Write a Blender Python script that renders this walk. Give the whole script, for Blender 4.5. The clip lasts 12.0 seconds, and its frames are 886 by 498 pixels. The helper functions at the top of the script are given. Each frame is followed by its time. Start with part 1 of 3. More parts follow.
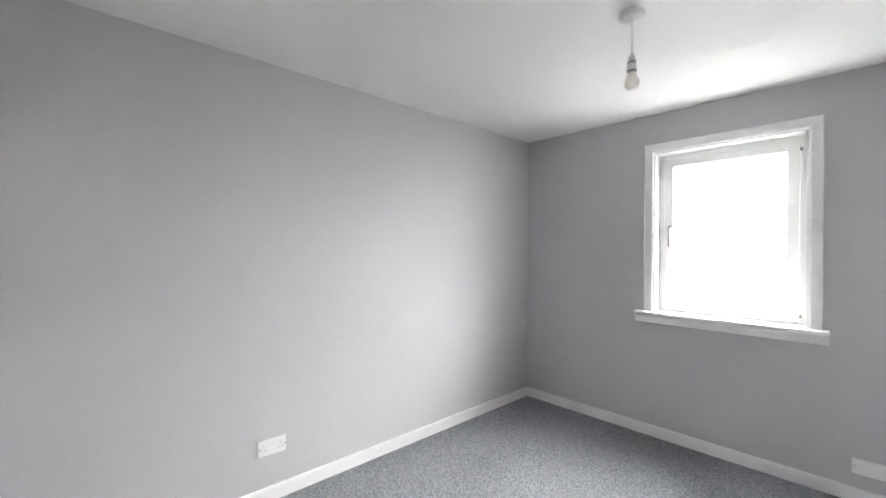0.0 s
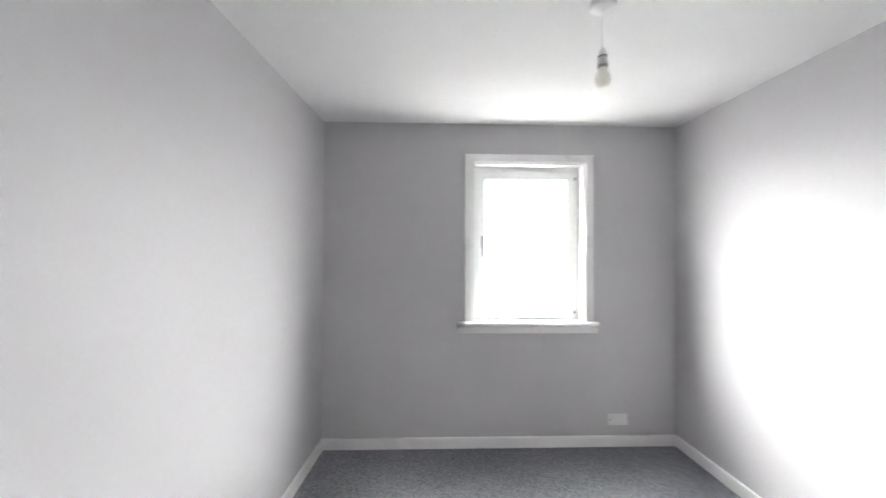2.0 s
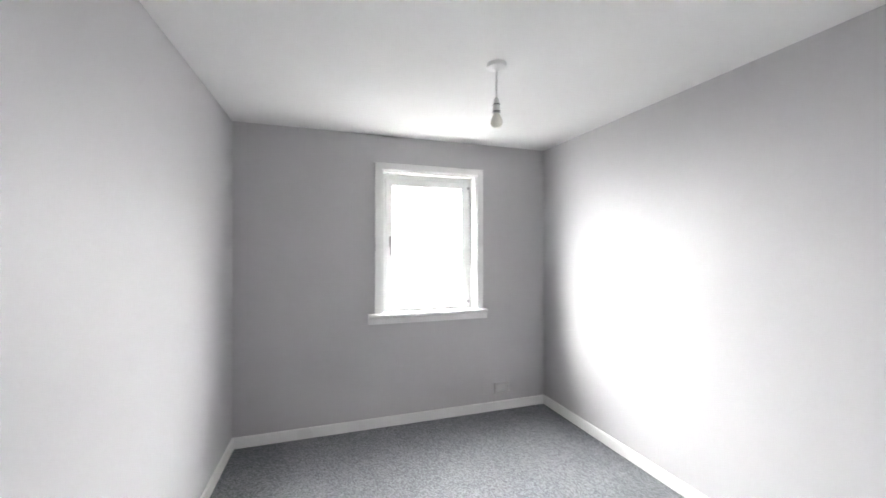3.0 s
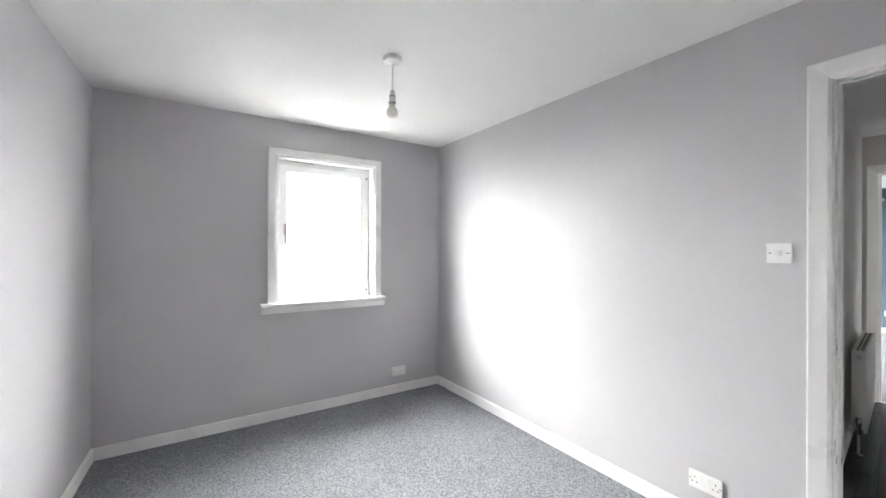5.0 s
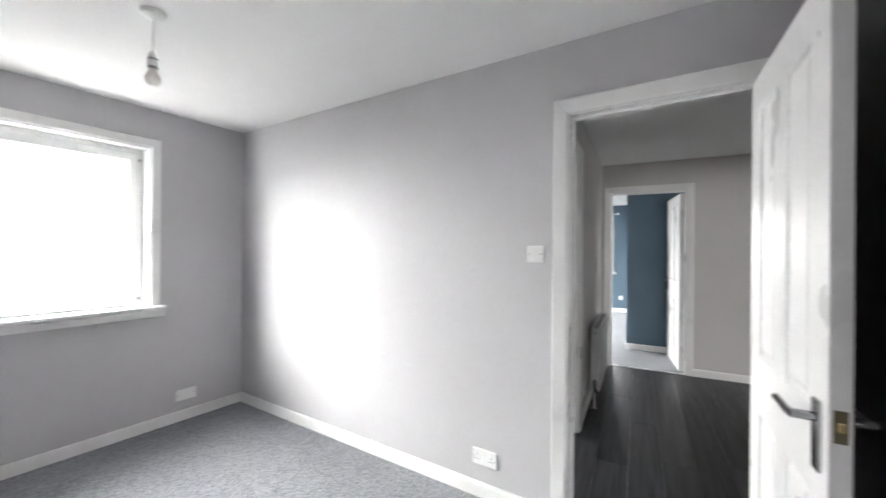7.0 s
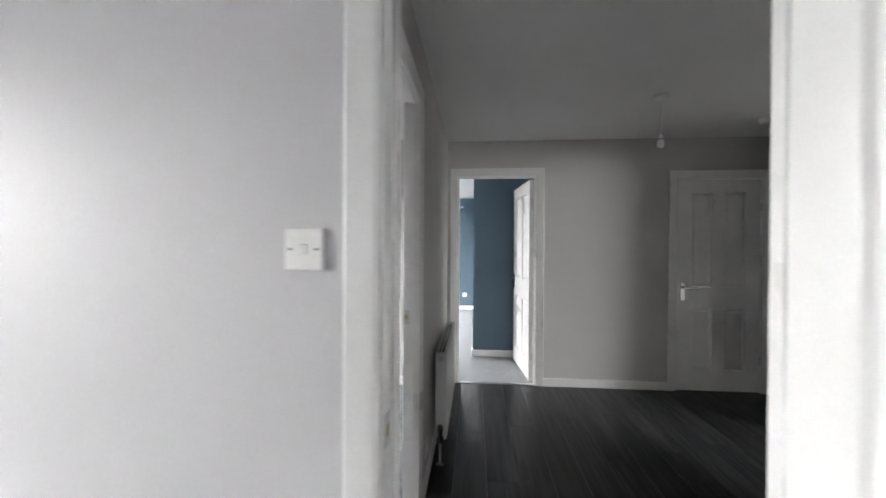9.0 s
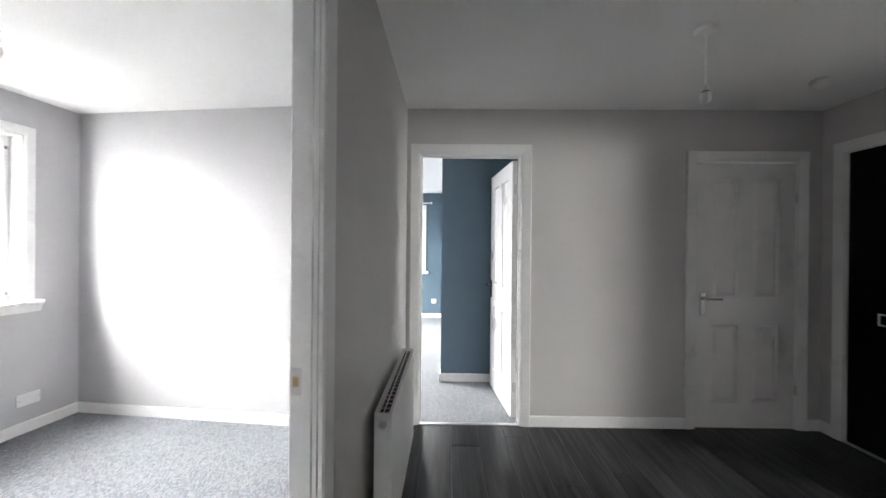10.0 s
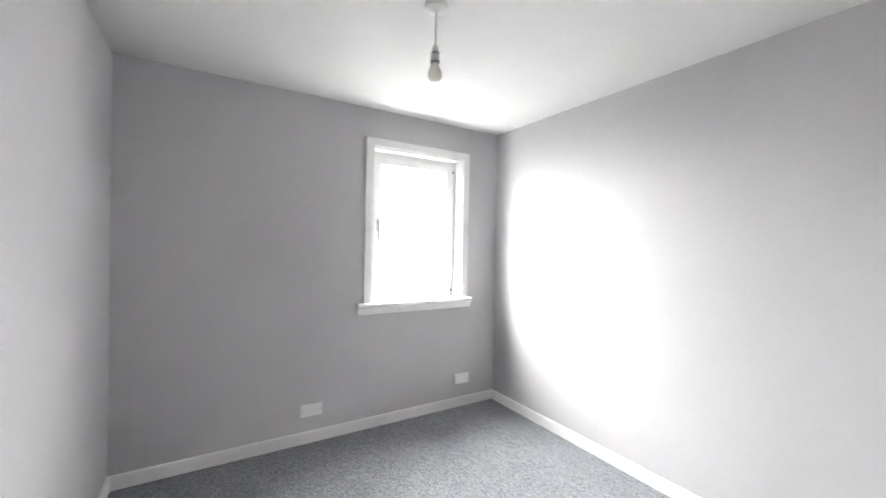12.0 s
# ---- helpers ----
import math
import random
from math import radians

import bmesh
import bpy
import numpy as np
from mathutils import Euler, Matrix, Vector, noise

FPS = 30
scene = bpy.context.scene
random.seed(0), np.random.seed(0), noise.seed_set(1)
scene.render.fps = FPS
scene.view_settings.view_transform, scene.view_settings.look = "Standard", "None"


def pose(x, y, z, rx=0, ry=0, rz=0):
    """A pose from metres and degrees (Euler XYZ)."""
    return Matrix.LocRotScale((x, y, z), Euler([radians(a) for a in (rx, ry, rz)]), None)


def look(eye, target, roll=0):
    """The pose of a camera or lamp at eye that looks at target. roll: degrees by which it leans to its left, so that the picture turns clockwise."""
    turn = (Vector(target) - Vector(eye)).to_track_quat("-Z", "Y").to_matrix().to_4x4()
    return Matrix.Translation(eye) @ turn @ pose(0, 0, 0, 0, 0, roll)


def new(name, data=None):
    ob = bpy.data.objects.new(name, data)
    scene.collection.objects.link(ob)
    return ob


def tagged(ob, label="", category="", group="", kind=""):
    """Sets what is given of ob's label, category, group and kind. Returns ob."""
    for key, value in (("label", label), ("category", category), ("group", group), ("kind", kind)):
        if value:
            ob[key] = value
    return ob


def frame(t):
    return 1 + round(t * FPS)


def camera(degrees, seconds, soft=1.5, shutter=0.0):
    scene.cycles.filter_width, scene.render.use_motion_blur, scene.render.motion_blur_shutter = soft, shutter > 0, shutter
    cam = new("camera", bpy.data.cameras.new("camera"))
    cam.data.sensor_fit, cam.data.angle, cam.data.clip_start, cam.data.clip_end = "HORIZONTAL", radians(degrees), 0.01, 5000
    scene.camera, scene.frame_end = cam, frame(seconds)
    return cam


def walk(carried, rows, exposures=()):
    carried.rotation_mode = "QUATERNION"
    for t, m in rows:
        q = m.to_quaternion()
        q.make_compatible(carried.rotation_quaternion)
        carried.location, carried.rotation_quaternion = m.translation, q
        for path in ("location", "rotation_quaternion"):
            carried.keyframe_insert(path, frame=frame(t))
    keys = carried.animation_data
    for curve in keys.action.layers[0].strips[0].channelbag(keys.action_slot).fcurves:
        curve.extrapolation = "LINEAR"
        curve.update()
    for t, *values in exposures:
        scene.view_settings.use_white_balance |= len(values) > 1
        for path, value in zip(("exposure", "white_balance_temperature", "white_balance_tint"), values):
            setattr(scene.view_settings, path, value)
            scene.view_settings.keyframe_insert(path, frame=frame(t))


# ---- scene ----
cam = camera(98.1, 12.0, shutter=0.6)
PATH = [
    (0, (-0.58, -3.143, 1.399), (-2.015, -1.75, 1.395), 0.3),
    (0.5, (-0.878, -2.989, 1.39), (-2.194, -1.483, 1.391), 0.6),
    (1, (-1.273, -2.909, 1.392), (-2.206, -1.14, 1.405), 0.9),
    (1.5, (-1.591, -2.835, 1.407), (-2.042, -0.887, 1.408), 0.8),
    (2, (-1.867, -2.86, 1.443), (-1.8, -0.861, 1.464), 0.3),
    (2.5, (-2.01, -3.015, 1.463), (-1.585, -1.061, 1.474), -0.0),
    (3, (-2.093, -3.176, 1.461), (-1.452, -1.282, 1.466), -0.0),
    (3.5, (-2.147, -3.239, 1.453), (-1.304, -1.425, 1.436), -0.3),
    (3.7, (-2.152, -3.266, 1.435), (-1.25, -1.482, 1.419), -0.2),
    (5.3, (-2.109, -3.315, 1.369), (-1.0, -1.651, 1.371), 0.2),
    (5.5, (-2.089, -3.317, 1.369), (-0.982, -1.651, 1.372), 0.3),
    (6, (-2.04, -3.326, 1.375), (-0.833, -1.732, 1.373), 0.3),
    (6.5, (-1.984, -3.36, 1.368), (-0.521, -1.997, 1.374), 0.4),
    (7, (-1.928, -3.404, 1.376), (-0.249, -2.317, 1.379), 0.5),
    (7.2, (-1.892, -3.425, 1.368), (-0.167, -2.413, 1.377), 0.6),
    (8.8, (-0.919, -3.175, 1.362), (1.032, -2.735, 1.35), 0.3),
    (9, (-0.736, -3.159, 1.364), (1.229, -2.784, 1.351), 0.3),
    (9.5, (-0.275, -3.114, 1.362), (1.709, -2.866, 1.345), 0.4),
    (10, (0.171, -3.101, 1.35), (2.157, -2.868, 1.345), 0.5),
    (10.5, (0.365, -2.983, 1.378), (2.234, -2.269, 1.36), 0.6),
    (11, (0.44, -2.862, 1.362), (2.014, -1.629, 1.355), 0.7),
    (11.5, (0.55, -2.692, 1.395), (1.835, -1.16, 1.37), 1.0),
    (12, (0.661, -2.561, 1.391), (1.712, -0.86, 1.373), 1.2),
]
EXPOSURE = [(0, 0.85), (1.5, 0.9), (2.5, 0.95), (3.5, 0.97), (5.5, 1.0), (7.0, 0.94), (9.0, 0.8), (9.5, 1.02), (10.0, 1.22), (10.5, 1.42), (11.0, 1.36), (11.5, 1.17), (12, 0.93)]
walk(cam, [(t, look(e, g, r)) for t, e, g, r in PATH], EXPOSURE)

# ---- light ----
world = bpy.data.worlds.new("overcast_sky")
scene.world = world
world.use_nodes = True
wn = world.node_tree.nodes
sky = wn.new("ShaderNodeTexSky")
sky.sky_type = "NISHITA"
sky.sun_disc = False
sky.sun_elevation, sky.sun_rotation = radians(48), radians(200)
sky.air_density, sky.dust_density = 1.0, 4.0
wn["Background"].inputs["Strength"].default_value = 0.12
world.node_tree.links.new(sky.outputs["Color"], wn["Background"].inputs["Color"])

sun_data = bpy.data.lights.new("sun", "SUN")
sun_data.energy, sun_data.angle, sun_data.color = 1.0, radians(15), (1.0, 0.96, 0.9)
sun = new("sun", sun_data)
sun.matrix_world = look((0, -20, 22), (0, 0, 0))


def window_light(name, x, y, z, w, h, watts, tilt=38, turn=0):
    """The sky's light outside a window, shining towards -y and down; turn swings it about the upright."""
    d = bpy.data.lights.new(name, "AREA")
    d.shape, d.size, d.size_y, d.energy = "RECTANGLE", w, h, watts
    d.color = (1.0, 0.985, 0.97)
    ob = new(name, d)
    ob.matrix_world = Matrix.Translation((x, y, z)) @ pose(0, 0, 0, 0, 0, turn) @ pose(0, 0, 0, -(90 - tilt), 0, 0)
    return ob


window_light("sky_light_bedrooms", 0.5, 1.5, 2.75, 13.0, 2.2, 4900)
window_light("sky_light_lounge", 7.2, 1.5, 2.55, 3.2, 2.2, 90)
window_light("sky_light_south_room", -0.15, -9.09, 2.2, 1.6, 1.6, 520, 25, 150)

# a plain overcast sky beyond the windows
glow = bpy.data.materials.new("overcast_sky_glow")
glow.use_nodes = True
gn = glow.node_tree.nodes
gn.remove(gn["Principled BSDF"])
ge = gn.new("ShaderNodeEmission")
ge.inputs["Color"].default_value = (1.0, 0.993, 0.985, 1)
# dull at the horizon, brighter higher up, as under a closed cloud cover
gco, gxyz, gmap = gn.new("ShaderNodeTexCoord"), gn.new("ShaderNodeSeparateXYZ"), gn.new("ShaderNodeMapRange")
gmap.inputs["From Min"].default_value, gmap.inputs["From Max"].default_value = -0.5, 9.0
gmap.inputs["To Min"].default_value, gmap.inputs["To Max"].default_value = 4.0, 22.0
glow.node_tree.links.new(gco.outputs["Object"], gxyz.inputs[0])
glow.node_tree.links.new(gxyz.outputs["Z"], gmap.inputs["Value"])
glow.node_tree.links.new(gmap.outputs[0], ge.inputs["Strength"])
glow.node_tree.links.new(ge.outputs[0], gn["Material Output"].inputs["Surface"])
gm = bpy.data.meshes.new("backdrop")
gm.from_pydata([(-14, 7, -0.5), (18, 7, -0.5), (18, 7, 9), (-14, 7, 9), (18, -12, -0.5), (18, -12, 9)], [], [(0, 3, 2, 1), (1, 2, 5, 4)])
gm.materials.append(glow)
tagged(new("backdrop", gm), "white overcast sky beyond the windows", "sky", kind="structure")


# ---- materials ----
def material(name, colour, rough=0.5, metal=0.0, spec=0.5):
    m = bpy.data.materials.new(name)
    m.use_nodes = True
    b = m.node_tree.nodes["Principled BSDF"]
    b.inputs["Base Color"].default_value = (*colour, 1)
    b.inputs["Roughness"].default_value = rough
    b.inputs["Metallic"].default_value = metal
    b.inputs["Specular IOR Level"].default_value = spec
    return m


def surface(name, dark, light, rough, grain, stain, bump=0.1, spec=0.5, rough_var=0.1, dist=0.002):
    """Paint, plaster or plastic: colour between two tones at two scales, uneven gloss and a fine relief."""
    m = material(name, light, rough, 0, spec)
    nt = m.node_tree
    b = nt.nodes["Principled BSDF"]
    co = nt.nodes.new("ShaderNodeTexCoord")
    n1 = nt.nodes.new("ShaderNodeTexNoise")
    n1.inputs["Scale"].default_value, n1.inputs["Detail"].default_value = stain, 4
    n2 = nt.nodes.new("ShaderNodeTexNoise")
    n2.inputs["Scale"].default_value, n2.inputs["Detail"].default_value = grain, 3
    mixf = nt.nodes.new("ShaderNodeMath")
    mixf.operation = "MULTIPLY_ADD"
    mixf.inputs[1].default_value = 0.35
    ramp = nt.nodes.new("ShaderNodeMapRange")
    ramp.inputs["From Min"].default_value, ramp.inputs["From Max"].default_value = 0.4, 0.95
    mix = nt.nodes.new("ShaderNodeMix")
    mix.data_type = "RGBA"
    mix.inputs["A"].default_value, mix.inputs["B"].default_value = (*dark, 1), (*light, 1)
    bp = nt.nodes.new("ShaderNodeBump")
    bp.inputs["Strength"].default_value, bp.inputs["Distance"].default_value = bump, dist
    rr = nt.nodes.new("ShaderNodeMapRange")
    rr.inputs["To Min"].default_value, rr.inputs["To Max"].default_value = rough - rough_var, min(1, rough + rough_var)
    L = nt.links.new
    for n in (n1, n2):
        L(co.outputs["Object"], n.inputs["Vector"])
    L(n2.outputs["Fac"], mixf.inputs[0])
    L(n1.outputs["Fac"], mixf.inputs[2])
    L(mixf.outputs[0], ramp.inputs["Value"])
    L(ramp.outputs[0], mix.inputs["Factor"])
    L(mix.outputs["Result"], b.inputs["Base Color"])
    L(n2.outputs["Fac"], bp.inputs["Height"])
    L(bp.outputs["Normal"], b.inputs["Normal"])
    L(n1.outputs["Fac"], rr.inputs["Value"])
    L(rr.outputs[0], b.inputs["Roughness"])
    return m


GREY_PAINT = surface("grey_wall_paint", (0.475, 0.473, 0.483), (0.515, 0.512, 0.522), 0.56, 260, 1.3, 0.12, 0.42)
HALL_PAINT = surface("hall_wall_paint", (0.51, 0.502, 0.492), (0.55, 0.542, 0.532), 0.6, 260, 1.3, 0.12, 0.35)
CHARCOAL = surface("charcoal_wall", (0.022, 0.023, 0.024), (0.032, 0.033, 0.034), 0.6, 240, 1.5, 0.1, 0.3)
BLUE_PAINT = surface("slate_blue_wall_paint", (0.075, 0.115, 0.150), (0.09, 0.135, 0.172), 0.6, 240, 1.5, 0.1, 0.3)
CEILING = surface("white_ceiling_paint", (0.74, 0.745, 0.745), (0.80, 0.80, 0.80), 0.8, 180, 1.1, 0.15, 0.2)
TRIM = surface("white_gloss_woodwork", (0.73, 0.73, 0.725), (0.80, 0.80, 0.795), 0.3, 140, 2.5, 0.02, 0.5)
UPVC = surface("white_upvc", (0.87, 0.875, 0.875), (0.90, 0.90, 0.90), 0.3, 300, 3, 0.02, 0.5, 0.05)
PLASTIC = surface("white_plastic", (0.76, 0.76, 0.75), (0.82, 0.82, 0.81), 0.3, 500, 9, 0.02, 0.5, 0.05)
ENAMEL = surface("white_radiator_enamel", (0.74, 0.74, 0.73), (0.80, 0.80, 0.79), 0.3, 300, 3, 0.03, 0.5, 0.06)
BLACK_DOOR = surface("black_door_paint", (0.002, 0.002, 0.0023), (0.003, 0.003, 0.0034), 0.65, 220, 3, 0.08, 0.05)
# near-black that stands in for shade in the pin holes and radiator
DARK = material("dark_recess_shade", (0.01, 0.01, 0.01), 0.8)
CHROME = material("polished_chrome", (0.36, 0.36, 0.37), 0.10, 1.0)
SATIN = material("satin_aluminium", (0.62, 0.62, 0.62), 0.32, 1.0)
BRASS = surface("tarnished_brass", (0.30, 0.22, 0.12), (0.52, 0.40, 0.20), 0.35, 300, 30, 0.05)
BRASS.node_tree.nodes["Principled BSDF"].inputs["Metallic"].default_value = 0.9
GREY_MARK = material("grey_plastic_marking", (0.25, 0.25, 0.26), 0.5)
OPAL = material("opal_bulb_glass", (0.95, 0.93, 0.87), 0.35)
OPAL.node_tree.nodes["Principled BSDF"].inputs["Transmission Weight"].default_value = 0.55
OPAL.node_tree.nodes["Principled BSDF"].inputs["IOR"].default_value = 1.2
GLASS = material("clear_glass", (1, 1, 1), 0.0)
GLASS.node_tree.nodes["Principled BSDF"].inputs["Transmission Weight"].default_value = 1.0
GLASS.node_tree.nodes["Principled BSDF"].inputs["IOR"].default_value = 1.45


def carpet(name):
    """Looped grey pile: speckled tufts in rows, with worn and brushed patches."""
    m = material(name, (0.12, 0.125, 0.135), 0.95, 0, 0.1)
    nt = m.node_tree
    b = nt.nodes["Principled BSDF"]
    L = nt.links.new
    co = nt.nodes.new("ShaderNodeTexCoord")
    vor = nt.nodes.new("ShaderNodeTexVoronoi")
    vor.inputs["Scale"].default_value = 165
    vor.inputs["Randomness"].default_value = 0.75
    fleck = nt.nodes.new("ShaderNodeTexNoise")
    fleck.inputs["Scale"].default_value, fleck.inputs["Detail"].default_value = 85, 4
    patch = nt.nodes.new("ShaderNodeTexNoise")
    patch.inputs["Scale"].default_value, patch.inputs["Detail"].default_value = 2.2, 4
    sep = nt.nodes.new("ShaderNodeSeparateColor")
    add = nt.nodes.new("ShaderNodeMath")
    add.operation = "MULTIPLY_ADD"
    add.inputs[1].default_value = 0.75
    add2 = nt.nodes.new("ShaderNodeMath")
    add2.operation = "MULTIPLY_ADD"
    add2.inputs[1].default_value = 0.35
    ramp = nt.nodes.new("ShaderNodeValToRGB")
    e = ramp.color_ramp.elements
    e[0].position, e[0].color = 0.40, (0.125, 0.132, 0.144, 1)
    e[1].position, e[1].color = 1.0, (0.34, 0.352, 0.37, 1)
    mid = ramp.color_ramp.elements.new(0.78)
    mid.color = (0.205, 0.214, 0.230, 1)
    bp = nt.nodes.new("ShaderNodeBump")
    bp.inputs["Strength"].default_value, bp.inputs["Distance"].default_value = 0.8, 0.006
    bp.invert = True
    for n in (vor, fleck, patch):
        L(co.outputs["Object"], n.inputs["Vector"])
    L(vor.outputs["Color"], sep.inputs[0])
    L(sep.outputs[0], add.inputs[0])
    L(fleck.outputs["Fac"], add.inputs[2])
    L(patch.outputs["Fac"], add2.inputs[0])
    L(add.outputs[0], add2.inputs[2])
    sc = nt.nodes.new("ShaderNodeMath")
    sc.operation = "MULTIPLY"
    sc.inputs[1].default_value = 0.78
    L(add2.outputs[0], sc.inputs[0])
    L(sc.outputs[0], ramp.inputs["Fac"])
    L(ramp.outputs["Color"], b.inputs["Base Color"])
    L(vor.outputs["Distance"], bp.inputs["Height"])
    L(bp.outputs["Normal"], b.inputs["Normal"])
    return m


CARPET = carpet("grey_loop_carpet")


def laminate(name):
    """Black-stained oak boards: long grain, each board a little different."""
    m = material(name, (0.03, 0.03, 0.03), 0.4, 0, 0.28)
    nt = m.node_tree
    b = nt.nodes["Principled BSDF"]
    L = nt.links.new
    co = nt.nodes.new("ShaderNodeTexCoord")
    info = nt.nodes.new("ShaderNodeObjectInfo")
    shift = nt.nodes.new("ShaderNodeVectorMath")
    shift.operation = "MULTIPLY_ADD"
    shift.inputs[1].default_value = (31.0, 17.0, 5.0)
    mp = nt.nodes.new("ShaderNodeMapping")
    mp.inputs["Scale"].default_value = (0.9, 16, 16)
    grain = nt.nodes.new("ShaderNodeTexNoise")
    grain.inputs["Scale"].default_value, grain.inputs["Detail"].default_value = 2.0, 6
    grain.inputs["Distortion"].default_value = 0.6
    fine = nt.nodes.new("ShaderNodeTexNoise")
    fine.inputs["Scale"].default_value, fine.inputs["Detail"].default_value = 9.0, 3
    ramp = nt.nodes.new("ShaderNodeValToRGB")
    e = ramp.color_ramp.elements
    e[0].position, e[0].color = 0.36, (0.0025, 0.0025, 0.003, 1)
    e[1].position, e[1].color = 0.78, (0.052, 0.053, 0.056, 1)
    hue = nt.nodes.new("ShaderNodeHueSaturation")
    vary = nt.nodes.new("ShaderNodeMapRange")
    vary.inputs["To Min"].default_value, vary.inputs["To Max"].default_value = 0.7, 1.3
    bp = nt.nodes.new("ShaderNodeBump")
    bp.inputs["Strength"].default_value, bp.inputs["Distance"].default_value = 0.25, 0.001
    rr = nt.nodes.new("ShaderNodeMapRange")
    rr.inputs["To Min"].default_value, rr.inputs["To Max"].default_value = 0.26, 0.44
    L(info.outputs["Random"], shift.inputs[0])
    L(co.outputs["Object"], shift.inputs[2])
    L(shift.outputs[0], mp.inputs["Vector"])
    L(mp.outputs[0], grain.inputs["Vector"])
    L(mp.outputs[0], fine.inputs["Vector"])
    L(grain.outputs["Fac"], ramp.inputs["Fac"])
    L(ramp.outputs["Color"], hue.inputs["Color"])
    L(info.outputs["Random"], vary.inputs["Value"])
    L(vary.outputs[0], hue.inputs["Value"])
    L(hue.outputs["Color"], b.inputs["Base Color"])
    L(fine.outputs["Fac"], bp.inputs["Height"])
    L(fine.outputs["Fac"], rr.inputs["Value"])
    L(rr.outputs[0], b.inputs["Roughness"])
    L(bp.outputs["Normal"], b.inputs["Normal"])
    return m


LAMINATE = laminate("dark_oak_laminate")

BRONZE = material("dark_bronze", (0.16, 0.14, 0.09), 0.45, 0.8)
PLAIN_GROUND = surface("plain_ground", (0.15, 0.15, 0.147), (0.20, 0.198, 0.193), 0.9, 60, 0.8, 0.3, 0.2)
STEEL = material("brushed_steel", (0.42, 0.42, 0.43), 0.35, 1.0)

# ---- mesh helpers ----
def part(name, bm, mat, parent=None, label="", smooth=False):
    me = bpy.data.meshes.new(name)
    bmesh.ops.recalc_face_normals(bm, faces=bm.faces[:])
    bm.to_mesh(me)
    bm.free()
    if smooth:
        me.shade_smooth()
        me.set_sharp_from_angle(angle=radians(35))
    me.materials.append(mat)
    ob = new(name, me)
    if parent:
        ob.parent = parent
    if label:
        tagged(ob, label)
    return ob


def thing(name, m, label, category, group="", kind=""):
    ob = new(name)
    ob.empty_display_size = 0.1
    ob.matrix_basis = m
    return tagged(ob, label, category, group, kind)


def add_box(bm, x0, x1, y0, y1, z0, z1, bevel=0.0, seg=2):
    r = bmesh.ops.create_cube(bm, size=1)
    vs = r["verts"]
    for v in vs:
        v.co = ((x0 + x1) / 2 + v.co.x * (x1 - x0), (y0 + y1) / 2 + v.co.y * (y1 - y0), (z0 + z1) / 2 + v.co.z * (z1 - z0))
    if bevel:
        es = list({e for v in vs for e in v.link_edges})
        bmesh.ops.bevel(bm, geom=es, offset=bevel, segments=seg, affect="EDGES", profile=0.5)
    return bm


def box(x0, x1, y0, y1, z0, z1, bevel=0.0, seg=2):
    return add_box(bmesh.new(), x0, x1, y0, y1, z0, z1, bevel, seg)


def lathe(bm, profile, centre, steps=24, axis="z"):
    """Turns (radius, height) pairs about an axis through centre."""
    rings = []
    for r, h in profile:
        ring = []
        for i in range(steps):
            a = 2 * math.pi * i / steps
            p = (r * math.cos(a), r * math.sin(a), h)
            if axis == "y":
                p = (p[0], h, p[1])
            elif axis == "x":
                p = (h, p[0], p[1])
            ring.append(bm.verts.new(Vector(centre) + Vector(p)))
        rings.append(ring)
    for a, b in zip(rings, rings[1:]):
        for i in range(steps):
            bm.faces.new((a[i], a[(i + 1) % steps], b[(i + 1) % steps], b[i]))
    for ring in (rings[0], rings[-1]):
        bm.faces.new(ring)
    return bm


def sweep(bm, path, dirs, profile):
    """A moulding: profile pairs (outward offset, projection towards -y) swept along path points with corner directions."""
    rows = []
    for p, d in zip(path, dirs):
        rows.append([bm.verts.new((p[0] + o * d[0], -q, p[1] + o * d[1])) for o, q in profile])
    n = len(profile)
    for a, b in zip(rows, rows[1:]):
        for i in range(n):
            bm.faces.new((a[i], a[(i + 1) % n], b[(i + 1) % n], b[i]))
    bm.faces.new(rows[0])
    bm.faces.new(rows[-1])
    return bm


